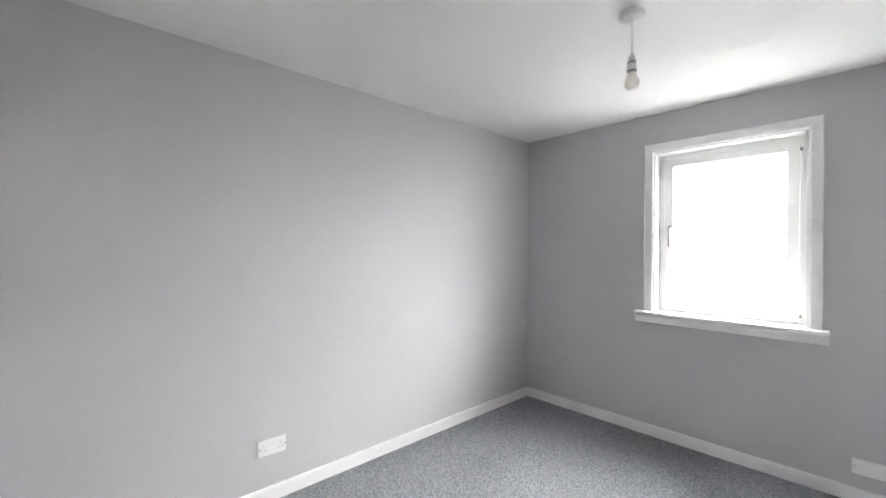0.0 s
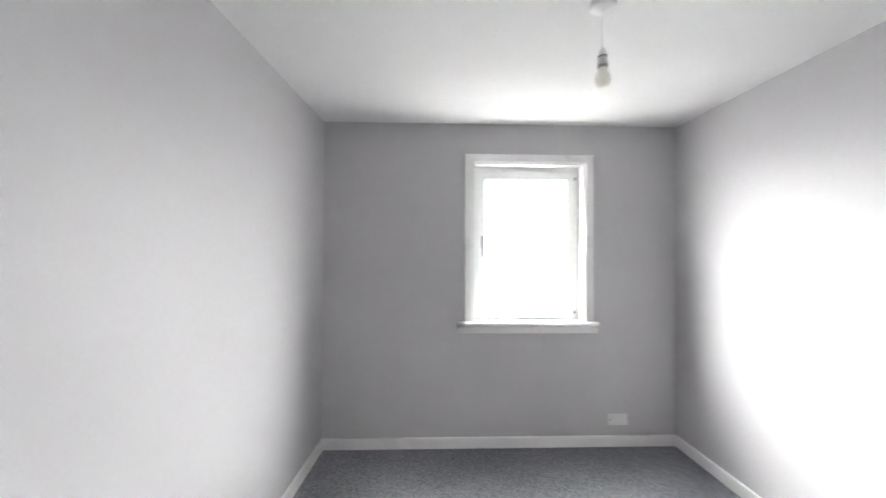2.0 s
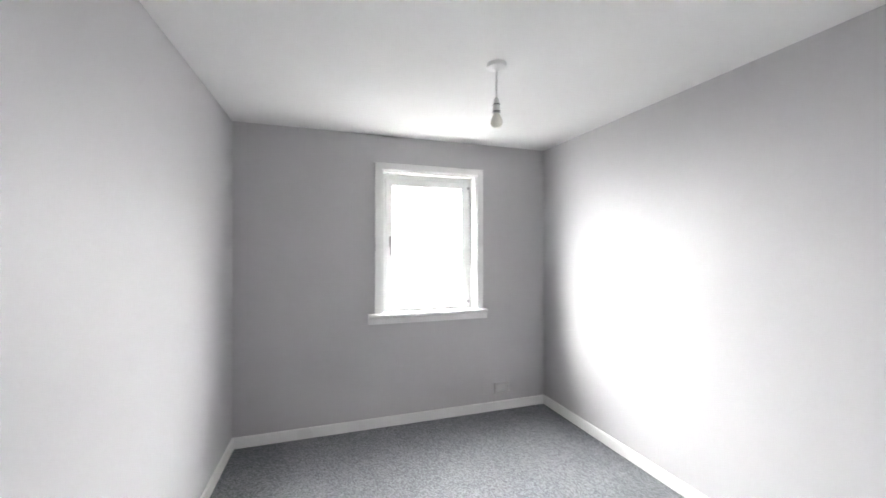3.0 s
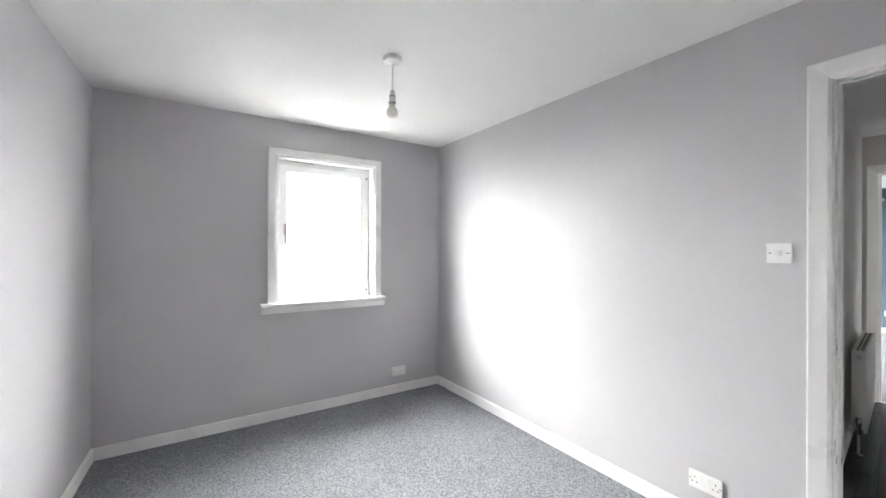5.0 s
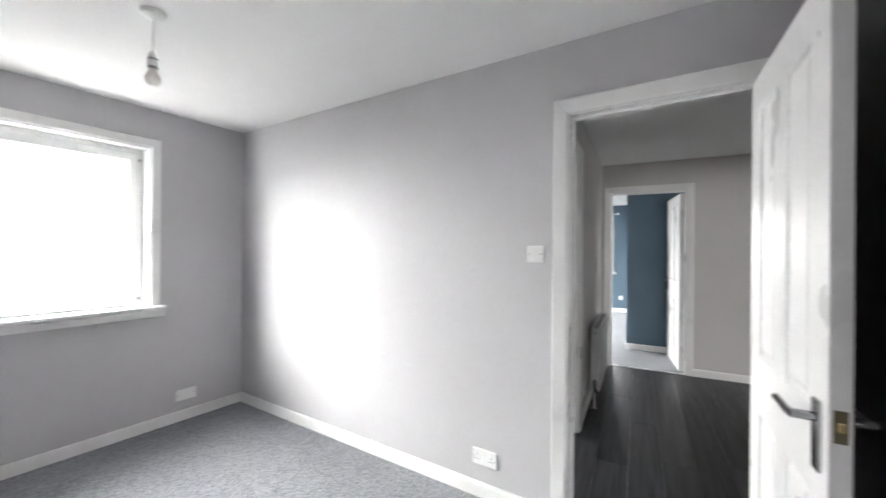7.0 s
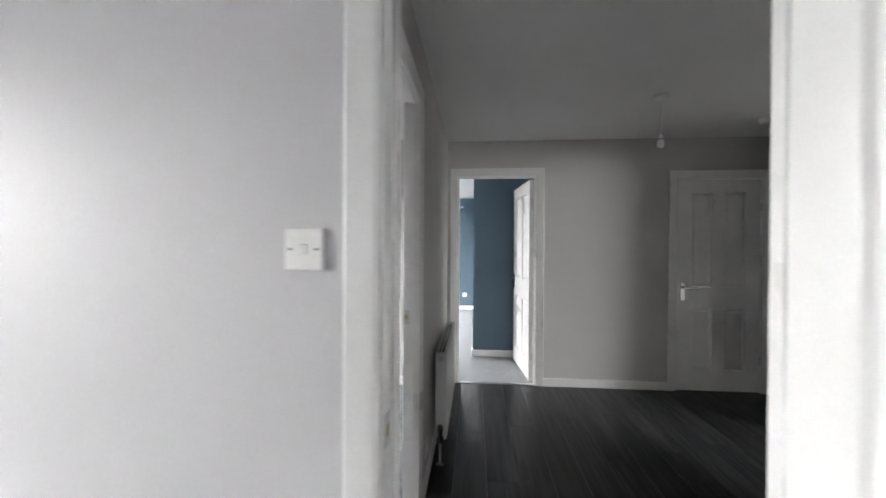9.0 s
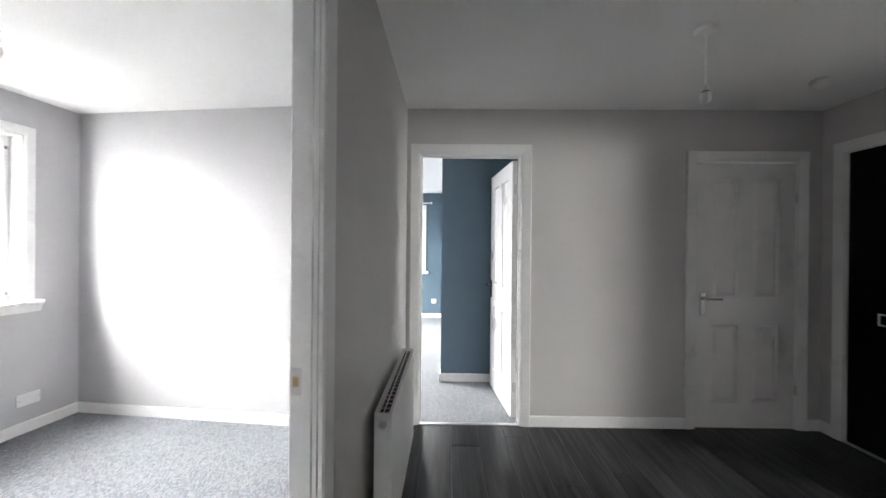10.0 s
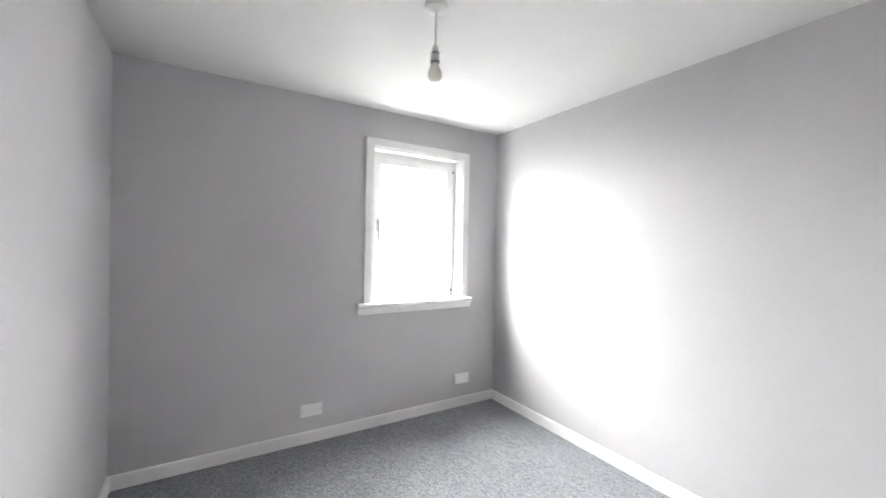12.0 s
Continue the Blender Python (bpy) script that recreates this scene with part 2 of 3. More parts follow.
def wall_mesh(length, height, depth, holes=()):
    """A slab from x 0 to length, y 0 to depth, with holes (x0, x1, z0, z1) right through."""
    bm = bmesh.new()
    xs = sorted({0.0, length, *(h[0] for h in holes), *(h[1] for h in holes)})
    zs = sorted({0.0, height, *(h[2] for h in holes), *(h[3] for h in holes)})

    def solid(i, k):
        if not (0 <= i < len(xs) - 1 and 0 <= k < len(zs) - 1):
            return False
        cx, cz = (xs[i] + xs[i + 1]) / 2, (zs[k] + zs[k + 1]) / 2
        return not any(h[0] < cx < h[1] and h[2] < cz < h[3] for h in holes)

    vert = {}

    def V(i, j, k):
        key = (i, j, k)
        if key not in vert:
            vert[key] = bm.verts.new((xs[i], (0, depth)[j], zs[k]))
        return vert[key]

    for i in range(len(xs) - 1):
        for k in range(len(zs) - 1):
            if not solid(i, k):
                continue
            for j in (0, 1):
                bm.faces.new((V(i, j, k), V(i + 1, j, k), V(i + 1, j, k + 1), V(i, j, k + 1)))
            if not solid(i - 1, k):
                bm.faces.new((V(i, 0, k), V(i, 1, k), V(i, 1, k + 1), V(i, 0, k + 1)))
            if not solid(i + 1, k):
                bm.faces.new((V(i + 1, 0, k), V(i + 1, 1, k), V(i + 1, 1, k + 1), V(i + 1, 0, k + 1)))
            if not solid(i, k - 1):
                bm.faces.new((V(i, 0, k), V(i + 1, 0, k), V(i + 1, 1, k), V(i, 1, k)))
            if not solid(i, k + 1):
                bm.faces.new((V(i, 0, k + 1), V(i + 1, 0, k + 1), V(i + 1, 1, k + 1), V(i, 1, k + 1)))
    return bm


def wall(name, m, length, depth, mat, label, holes=(), height=2.41):
    ob = part(name, wall_mesh(length, height, depth, holes), mat)
    ob.matrix_basis = m
    return tagged(ob, label, "wall", kind="structure")


def baseboard(name, points, label, inward=1, h=0.08, t=0.015):
    """A skirting board along wall-foot points; its board lies to the left of the way (inward 1) or to the right (-1)."""
    bm = bmesh.new()
    pts = [Vector(p) for p in points]
    normals = []
    for i in range(len(pts)):
        ns = []
        for a, b in ((i - 1, i), (i, i + 1)):
            if a >= 0 and b < len(pts):
                d = (pts[b] - pts[a]).normalized()
                ns.append(Vector((-d.y, d.x)) * inward)
        if len(ns) == 2:
            s = ns[0] + ns[1]
            normals.append(s / (1 + ns[0].dot(ns[1])))
        else:
            normals.append(ns[0])
    prof = ((0, 0), (t, 0), (t, h - 0.012), (t * 0.85, h - 0.004), (t * 0.5, h), (0, h))
    rows = [[bm.verts.new((p.x + n.x * o, p.y + n.y * o, z)) for o, z in prof] for p, n in zip(pts, normals)]
    k = len(prof)
    for a, b in zip(rows, rows[1:]):
        for i in range(k):
            bm.faces.new((a[i], a[(i + 1) % k], b[(i + 1) % k], b[i]))
    bm.faces.new(rows[0])
    bm.faces.new(rows[-1])
    return tagged(part(name, bm, TRIM), label, "baseboard", kind="structure")


# ---- plan ----
H = 2.41
HALL = Matrix.Translation((3.079, -2.513, 0)) @ pose(0, 0, 0, 0, 0, 6)   # the hall lies a little askew
Z90 = pose(0, 0, 0, 0, 0, -90)
Z180 = pose(0, 0, 0, 0, 0, 180)


def hall(u, v):
    p = HALL @ Vector((u, v, 0))
    return (p.x, p.y)


D1 = dict(w=0.738, h=2.045, depth=0.105)
D2 = dict(w=0.845, h=2.06, depth=0.07)
D3 = dict(w=0.762, h=2.06, depth=0.12)
D4 = dict(w=0.75, h=2.02, depth=0.12)
D5 = dict(w=0.86, h=2.05, depth=0.12)
D6 = dict(w=0.76, h=2.06, depth=0.12)
D7 = dict(w=0.76, h=2.0, depth=0.12)
LIN = 0.025


def hole(x, d):
    return (x - LIN, x + d["w"] + LIN, 0.0, d["h"] + LIN)


WIN1 = dict(x=-1.553, w=0.852, z=0.935, h=1.190)
WIN2 = dict(x=1.724, w=0.822, z=0.948, h=1.184)

# ---- walls ----
wall("wall_north_1", pose(-2.94, 0, 0), 3.155, 0.28, GREY_PAINT, "pale grey painted plaster wall with a window",
     [(WIN1["x"] + 2.94, WIN1["x"] + 2.94 + WIN1["w"], WIN1["z"] - 0.03, WIN1["z"] + WIN1["h"])])
wall("wall_west_1", pose(-2.655, 0, 0, 0, 0, 87.3) @ pose(-4.1, 0, 0), 4.12, 0.28, GREY_PAINT, "pale grey painted plaster side wall of the bedroom")
wall("wall_south_1", pose(-1.0, -3.86, 0, 0, 0, 180), 2.1, 0.14, GREY_PAINT, "pale grey painted plaster wall facing the window")
# last metre of this wall is near black, the rest pale grey
wall("wall_south_dark", pose(0, -3.86, 0, 0, 0, 180), 1.0, 0.14, CHARCOAL, "charcoal dark section of wall behind the bedroom door")
wall("wall_party", pose(0, 0, 0) @ Z90, 2.78, 0.215, GREY_PAINT, "pale grey painted wall between the two bedrooms")
wall("wall_east_1", pose(0, -2.78, 0) @ Z90, 3.5, 0.105, GREY_PAINT, "pale grey painted wall with the bedroom doorway",
     [hole(0.117, D1)])
wall("wall_north_2", pose(0.215, 0.19, 0), 7.4, 0.28, GREY_PAINT, "pale grey painted window wall of the second bedroom",
     [(WIN2["x"] - 0.215, WIN2["x"] - 0.215 + WIN2["w"], WIN2["z"] - 0.03, WIN2["z"] + WIN2["h"]), (4.25, 6.2, 0.85, 2.1)])
wall("wall_east_2", pose(2.92, 0.19, 0) @ Z90, 2.62, 0.12, GREY_PAINT, "pale grey painted side wall of the second bedroom")
wall("wall_hall_north", HALL @ pose(-2.912, 0.035, 0), 2.892, 0.07, HALL_PAINT, "light grey painted hall wall with a bedroom doorway",
     [hole(0.05, D2)])
wall("wall_hall_end", HALL @ pose(-0.02, 0.14, 0) @ Z90, 3.44, 0.12, HALL_PAINT, "light grey painted hall end wall with two doors",
     [hole(0.213, D3), hole(2.302, D4)])
wall("wall_hall_south", HALL @ pose(0.10, -3.10, 0) @ Z180, 3.4, 0.12, HALL_PAINT, "light grey painted hall wall with the front door",
     [hole(0.30, D5), hole(1.45, D6)])
wall("wall_blue_nib", HALL @ pose(0.947, -0.22, 0) @ Z90, 1.2, 0.12, BLUE_PAINT, "slate blue painted wall facing the lounge door")
wall("wall_blue_side", HALL @ pose(1.067, -1.42, 0), 3.43, 0.12, BLUE_PAINT, "slate blue painted side wall of the lounge")
wall("wall_blue_far", HALL @ pose(4.5, 3.6, 0) @ Z90, 5.02, 0.12, BLUE_PAINT, "slate blue painted far wall of the lounge with a window",
     [(2.06, 3.39, 0.90, 2.10), hole(3.965, D7)])
wall("wall_passage", HALL @ pose(0.10, -1.17, 0), 0.847, 0.12, BLUE_PAINT, "slate blue painted wall behind the lounge door")
wall("wall_cupboard_back", HALL @ pose(0.9, -1.9, 0) @ Z90, 1.5, 0.1, HALL_PAINT, "plain painted back of the hall cupboard")

wall("wall_south_room_east", HALL @ pose(-1.2, -3.22, 0) @ Z90, 2.08, 0.1, HALL_PAINT, "light painted side wall of the room off the hall")
wall("wall_south_room_west", HALL @ pose(-4.0, -5.3, 0, 0, 0, 90), 2.08, 0.1, HALL_PAINT, "light painted side wall of the room off the hall")
wall("wall_south_room_window", HALL @ pose(-1.1, -5.3, 0) @ Z180, 3.0, 0.25, HALL_PAINT, "light painted window wall of the room off the hall", [(1.85, 2.85, 0.95, 2.1)])
wall("wall_south_room_north", HALL @ pose(-3.3, -3.10, 0) @ Z180, 0.8, 0.12, HALL_PAINT, "light painted wall of the room off the hall")
bm = box(-3.0, 8.2, -8.4, 0.6, H, H + 0.12)
tagged(part("ceiling", bm, CEILING), "flat white painted plaster ceiling", "ceiling", kind="structure")
bm = box(-3.0, 8.2, -8.4, 0.6, -0.25, -0.02)
tagged(part("subfloor", bm, HALL_PAINT), "plain concrete floor slab under the coverings", "floor", kind="structure")


def floor_poly(name, pts, mat, label):
    b = bmesh.new()
    lo = [b.verts.new((x, y, -0.02)) for x, y in pts]
    hi = [b.verts.new((x, y, 0.0)) for x, y in pts]
    b.faces.new(lo), b.faces.new(hi)
    for i in range(len(pts)):
        j = (i + 1) % len(pts)
        b.faces.new((lo[i], lo[j], hi[j], hi[i]))
    return tagged(part(name, b, mat), label, "floor", kind="structure")


floor_poly("floor_room_1", [(-2.85, -3.86), (0, -3.86), (0, -3.65), (0.05, -3.65), (0.05, -2.88), (0, -2.88), (0, 0), (-2.655, 0)],
           CARPET, "dark grey flecked loop-pile carpet")
floor_poly("floor_room_2", [(0.215, 0.19), (0.215, hall(-2.9, 0.13)[1]), hall(-2.88, 0.14), hall(-2.88, 0.07), hall(-2.0, 0.07), hall(-2.0, 0.14),
                            (2.92, hall(-0.16, 0.13)[1]), (2.92, 0.19)], CARPET, "dark grey flecked loop-pile carpet")
floor_poly("floor_lounge", [hall(0.0, -0.06), hall(0.0, -0.89), hall(0.1, -0.89), hall(0.1, -1.05), hall(0.947, -1.05), hall(0.947, -0.22), hall(1.067, -0.22), hall(1.067, -1.3), hall(4.5, -1.3),
                            hall(4.5, 3.3), (3.04, 0.19), (3.04, -2.38), hall(0.1, 0.13), hall(0.1, -0.06)], CARPET, "grey flecked lounge carpet")

floor_poly("floor_south_room", [hall(-4.0, -3.2), hall(-4.0, -5.3), hall(-1.2, -5.3), hall(-1.2, -3.2)], HALL_PAINT, "plain light floor of the room off the hall")

# added ground, never made out; its tone sets the light bounced up indoors
bm = box(-40, 40, -40, 40, -0.75, -0.5)
tagged(part("ground", bm, PLAIN_GROUND), "plain unseen ground, added outside to bounce sky light", "ground", kind="structure")

# ---- baseboards ----
BL = "white gloss painted skirting board"
baseboard("baseboard", [(0, -2.819), (0, 0), (-2.655, 0), (-2.837, -3.86), (0, -3.86), (0, -3.713)], BL)
baseboard("baseboard", [hall(-1.99, 0.105), (2.92, hall(-0.16, 0.105)[1]), (2.92, 0.19), (0.215, 0.19), (0.215, -2.7)], BL)
baseboard("baseboard", [hall(-0.02, 0.035), hall(-1.939, 0.035)], BL)
baseboard("baseboard", [hall(-0.02, -2.084), hall(-0.02, -0.913)], BL)
baseboard("baseboard", [hall(-0.122, -3.10), hall(-0.02, -3.10), hall(-0.02, -2.99)], BL)
baseboard("baseboard", [(0.105, -3.713), (0.105, hall(-2.95, -3.10)[1]), hall(-2.19, -3.10)], BL)
baseboard("baseboard", [hall(4.5, 3.0), hall(4.5, -0.287)], BL, inward=-1)
baseboard("baseboard", [hall(1.067, -1.3), hall(1.067, -0.22), hall(0.947, -0.22), hall(0.947, -1.05), hall(0.1, -1.05)], BL, inward=-1)

# ---- doors and windows ----
ARCH = ((0, 0), (0, 0.010), (0.012, 0.014), (0.055, 0.019), (0.066, 0.021), (0.072, 0.019), (0.072, 0))


CASING = ((0, 0), (0, 0.012), (0.010, 0.016), (0.048, 0.019), (0.056, 0.021), (0.060, 0.018), (0.060, 0))


def lever(parent, x, y, z, side, towards):
    """A chrome lever handle on a long backplate; side: -1 or 1 along y, towards: the way the lever points along x."""
    plate = part("backplate", box(x - 0.02, x + 0.02, min(y, y + side * 0.009), max(y, y + side * 0.009), z - 0.125, z + 0.042, 0.003), CHROME, parent, "polished chrome backplate")
    b = bmesh.new()
    lathe(b, [(0.011, 0), (0.011, side * 0.045)], (x, y + side * 0.009, z), 14, "y")
    lathe(b, [(0.0095, 0), (0.010, towards * 0.02), (0.008, towards * 0.085), (0.009, towards * 0.115), (0.004, towards * 0.12)], (x, y + side * 0.052, z), 14, "x")
    part("lever", b, CHROME, parent, "polished chrome lever", smooth=True)
    return plate


def panel_leaf(w, h, t=0.04, split=((0.165, 0.43), (0.57, 0.835)), rows=((0.097, 0.39), (0.49, 0.937))):
    """A moulded four-panel door leaf from x 0 to w, y -t/2 to t/2."""
    b = bmesh.new()
    xs = [0] + [f * w for p in split for f in p] + [w]
    zs = [0.006] + [f * h for p in rows for f in p] + [h - 0.004]
    panels = []
    grid = {}
    for s in (-1, 1):
        for i, x in enumerate(xs):
            for k, z in enumerate(zs):
                grid[s, i, k] = b.verts.new((x, s * t / 2, z))
        for i in range(5):
            for k in range(5):
                q = (grid[s, i, k], grid[s, i + 1, k], grid[s, i + 1, k + 1], grid[s, i, k + 1])
                f = b.faces.new(q if s < 0 else q[::-1])
                if i in (1, 3) and k in (1, 3):
                    panels.append(f)
    for i in range(5):
        for k in (0, 5):
            b.faces.new((grid[-1, i, k], grid[-1, i + 1, k], grid[1, i + 1, k], grid[1, i, k]))
    for k in range(5):
        for i in (0, 5):
            b.faces.new((grid[-1, i, k], grid[-1, i, k + 1], grid[1, i, k + 1], grid[1, i, k]))
    bmesh.ops.recalc_face_normals(b, faces=b.faces[:])
    bmesh.ops.inset_individual(b, faces=panels, thickness=0.012, depth=-0.013)
    bmesh.ops.inset_individual(b, faces=panels, thickness=0.012, depth=0.0)
    bmesh.ops.inset_individual(b, faces=panels, thickness=0.024, depth=0.009)
    return b


def doorway(name, m, d, label, back=True):
    """Linings, stops and architraves; x along the opening, y through the wall, z up."""
    w, h, dep = d["w"], d["h"], d["depth"]
    e = thing(name, m, label, "door", kind="structure")
    part("jamb", box(-LIN, 0, 0.001, dep - 0.001, 0, h + LIN, 0.002), TRIM, e)
    part("jamb", box(w, w + LIN, 0.001, dep - 0.001, 0, h + LIN, 0.002), TRIM, e)
    part("door_head", box(0, w, 0.001, dep - 0.001, h, h + LIN, 0.002), TRIM, e)
    path, dirs = ((-0.006, 0), (-0.006, h + 0.006), (w + 0.006, h + 0.006), (w + 0.006, 0)), ((-1, 0), (-1, 1), (1, 1), (1, 0))
    part("architrave", sweep(bmesh.new(), path, dirs, ARCH), TRIM, e)
    if back:
        bb = sweep(bmesh.new(), path, dirs, ARCH)
        for v in bb.verts:
            v.co.y = dep - v.co.y
        part("architrave", bb, TRIM, e)
    return e


def stops(e, d, y0, y1):
    w, h = d["w"], d["h"]
    for x0, x1 in ((0, 0.011), (w - 0.011, w)):
        part("door_stop", box(x0, x1, y0, y1, 0, h, 0.0015), TRIM, e)
    part("door_stop", box(0.011, w - 0.011, y0, y1, h - 0.011, h, 0.0015), TRIM, e)


def strike(e, x, y, z, side):
    """A brass keep plate let into a jamb face at x, facing side along x."""
    p = part("strike_plate", box(min(x, x + side * 0.0025), max(x, x + side * 0.0025), y - 0.015, y + 0.015, z - 0.034, z + 0.034, 0.0008), SATIN, e, "worn metal strike plate")
    xx = x + side * 0.0026
    part("latch_hole", box(min(xx, xx + side * 0.001), max(xx, xx + side * 0.001), y - 0.007, y + 0.007, z - 0.012, z + 0.012), BRASS, p)
    for s in (-1, 1):
        b = lathe(bmesh.new(), [(0.004, 0), (0.003, side * 0.0012)], (x + side * 0.0025, y, z + s * 0.026), 10, "x")
        part("screw", b, SATIN, p)


def hinge(parent, x, y, z):
    b = box(x - 0.0015, x + 0.0015, y - 0.028, y + 0.0, z - 0.038, z + 0.038)
    lathe(b, [(0.005, -0.04), (0.005, 0.04)], (x, y + 0.002, z), 10)
    part("hinge", b, SATIN, parent, "steel butt hinge")


# bedroom doorway, its leaf open into the room
door1 = doorway("door_1", pose(0, -2.897, 0) @ Z90, D1, "white panelled bedroom door standing open into the room")
stops(door1, D1, 0.046, 0.08)
strike(door1, 0.0, 0.022, 0.985, 1)
leaf1 = part("door_leaf", panel_leaf(0.738, 2.035), TRIM, door1, "white moulded four-panel door leaf")
leaf1.matrix_basis = pose(0.723, -0.004, 0, 0, 0, -85.2)
lever(leaf1, 0.683, -0.02, 0.99, -1, -1)
lever(leaf1, 0.683, 0.02, 0.99, 1, -1)
face = part("latch_plate", box(0.738, 0.7405, -0.0125, 0.0125, 0.955, 1.028, 0.0006), BRONZE, leaf1, "dark bronze latch plate")
part("latch_bolt", box(0.740, 0.750, -0.006, 0.006, 0.982, 1.002, 0.002), BRASS, face)
for z in (0.25, 1.82):
    hinge(leaf1, 0.0, 0.02, z)

# doorway of the second bedroom
door2 = doorway("door_2", HALL @ pose(-2.862, 0.035, 0), D2, "white painted doorway of the second bedroom", back=False)
stops(door2, D2, 0.012, 0.036)
strike(door2, D2["w"], 0.053, 1.02, -1)

# lounge door, open away from the hall
door3 = doorway("door_3", HALL @ pose(-0.02, -0.073, 0) @ Z90, D3, "white panelled lounge door standing open")
stops(door3, D3, 0.04, 0.074)
leaf3 = part("door_leaf", panel_leaf(0.77, 2.05), TRIM, door3, "white moulded four-panel door leaf")
leaf3.matrix_basis = pose(0.737, 0.122, 0, 0, 0, 96)
lever(leaf3, 0.715, 0.02, 1.0, 1, -1)
lever(leaf3, 0.715, -0.02, 1.0, -1, -1)
for z in (0.25, 1.82):
    hinge(leaf3, 0.0, -0.0, z)
bm = box(0.0, D3["w"], -0.004, 0.034, 0.0005, 0.006, 0.0025)
part("threshold_strip", bm, SATIN, door3, "silver metal carpet threshold strip")

# hall cupboard, closed
door4 = doorway("door_4", HALL @ pose(-0.02, -2.162, 0) @ Z90, D4, "closed white four-panel cupboard door", back=False)
leaf4 = part("door_leaf", panel_leaf(0.742, 2.015), TRIM, door4, "white moulded four-panel door leaf")
leaf4.matrix_basis = pose(0.004, 0.026, 0)
lever(leaf4, 0.05, -0.02, 0.985, -1, 1)
for z in (0.3, 1.75):
    hinge(leaf4, 0.742, -0.018, z)

# open doorway of the room off the hall
doorway("door_6", HALL @ pose(-1.35, -3.10, 0) @ Z180, D6, "white painted open doorway off the hall")

# front door, closed and black
door5 = doorway("door_5", HALL @ pose(-0.20, -3.10, 0) @ Z180, D5, "black painted flush front door with a letter plate", back=False)
leaf5 = part("door_leaf", box(0.004, D5["w"] - 0.004, 0.012, 0.056, 0.01, D5["h"] - 0.004, 0.003), BLACK_DOOR, door5, "black painted door leaf")
bm = bmesh.new()
for a in ((0.20, 0.52, 0.935, 0.945), (0.20, 0.52, 0.865, 0.875), (0.20, 0.21, 0.875, 0.935), (0.51, 0.52, 0.875, 0.935)):
    add_box(bm, a[0], a[1], 0.004, 0.013, a[2], a[3], 0.0015)
plate5 = part("letter_plate", bm, SATIN, leaf5, "satin metal letter plate surround")
part("letter_flap", box(0.211, 0.509, 0.007, 0.013, 0.876, 0.934, 0.002), BLACK_DOOR, plate5, "black letter flap")
part("weather_bar", box(0, D5["w"], -0.012, 0.012, 0.0005, 0.012, 0.003), SATIN, door5, "thin metal weather bar")


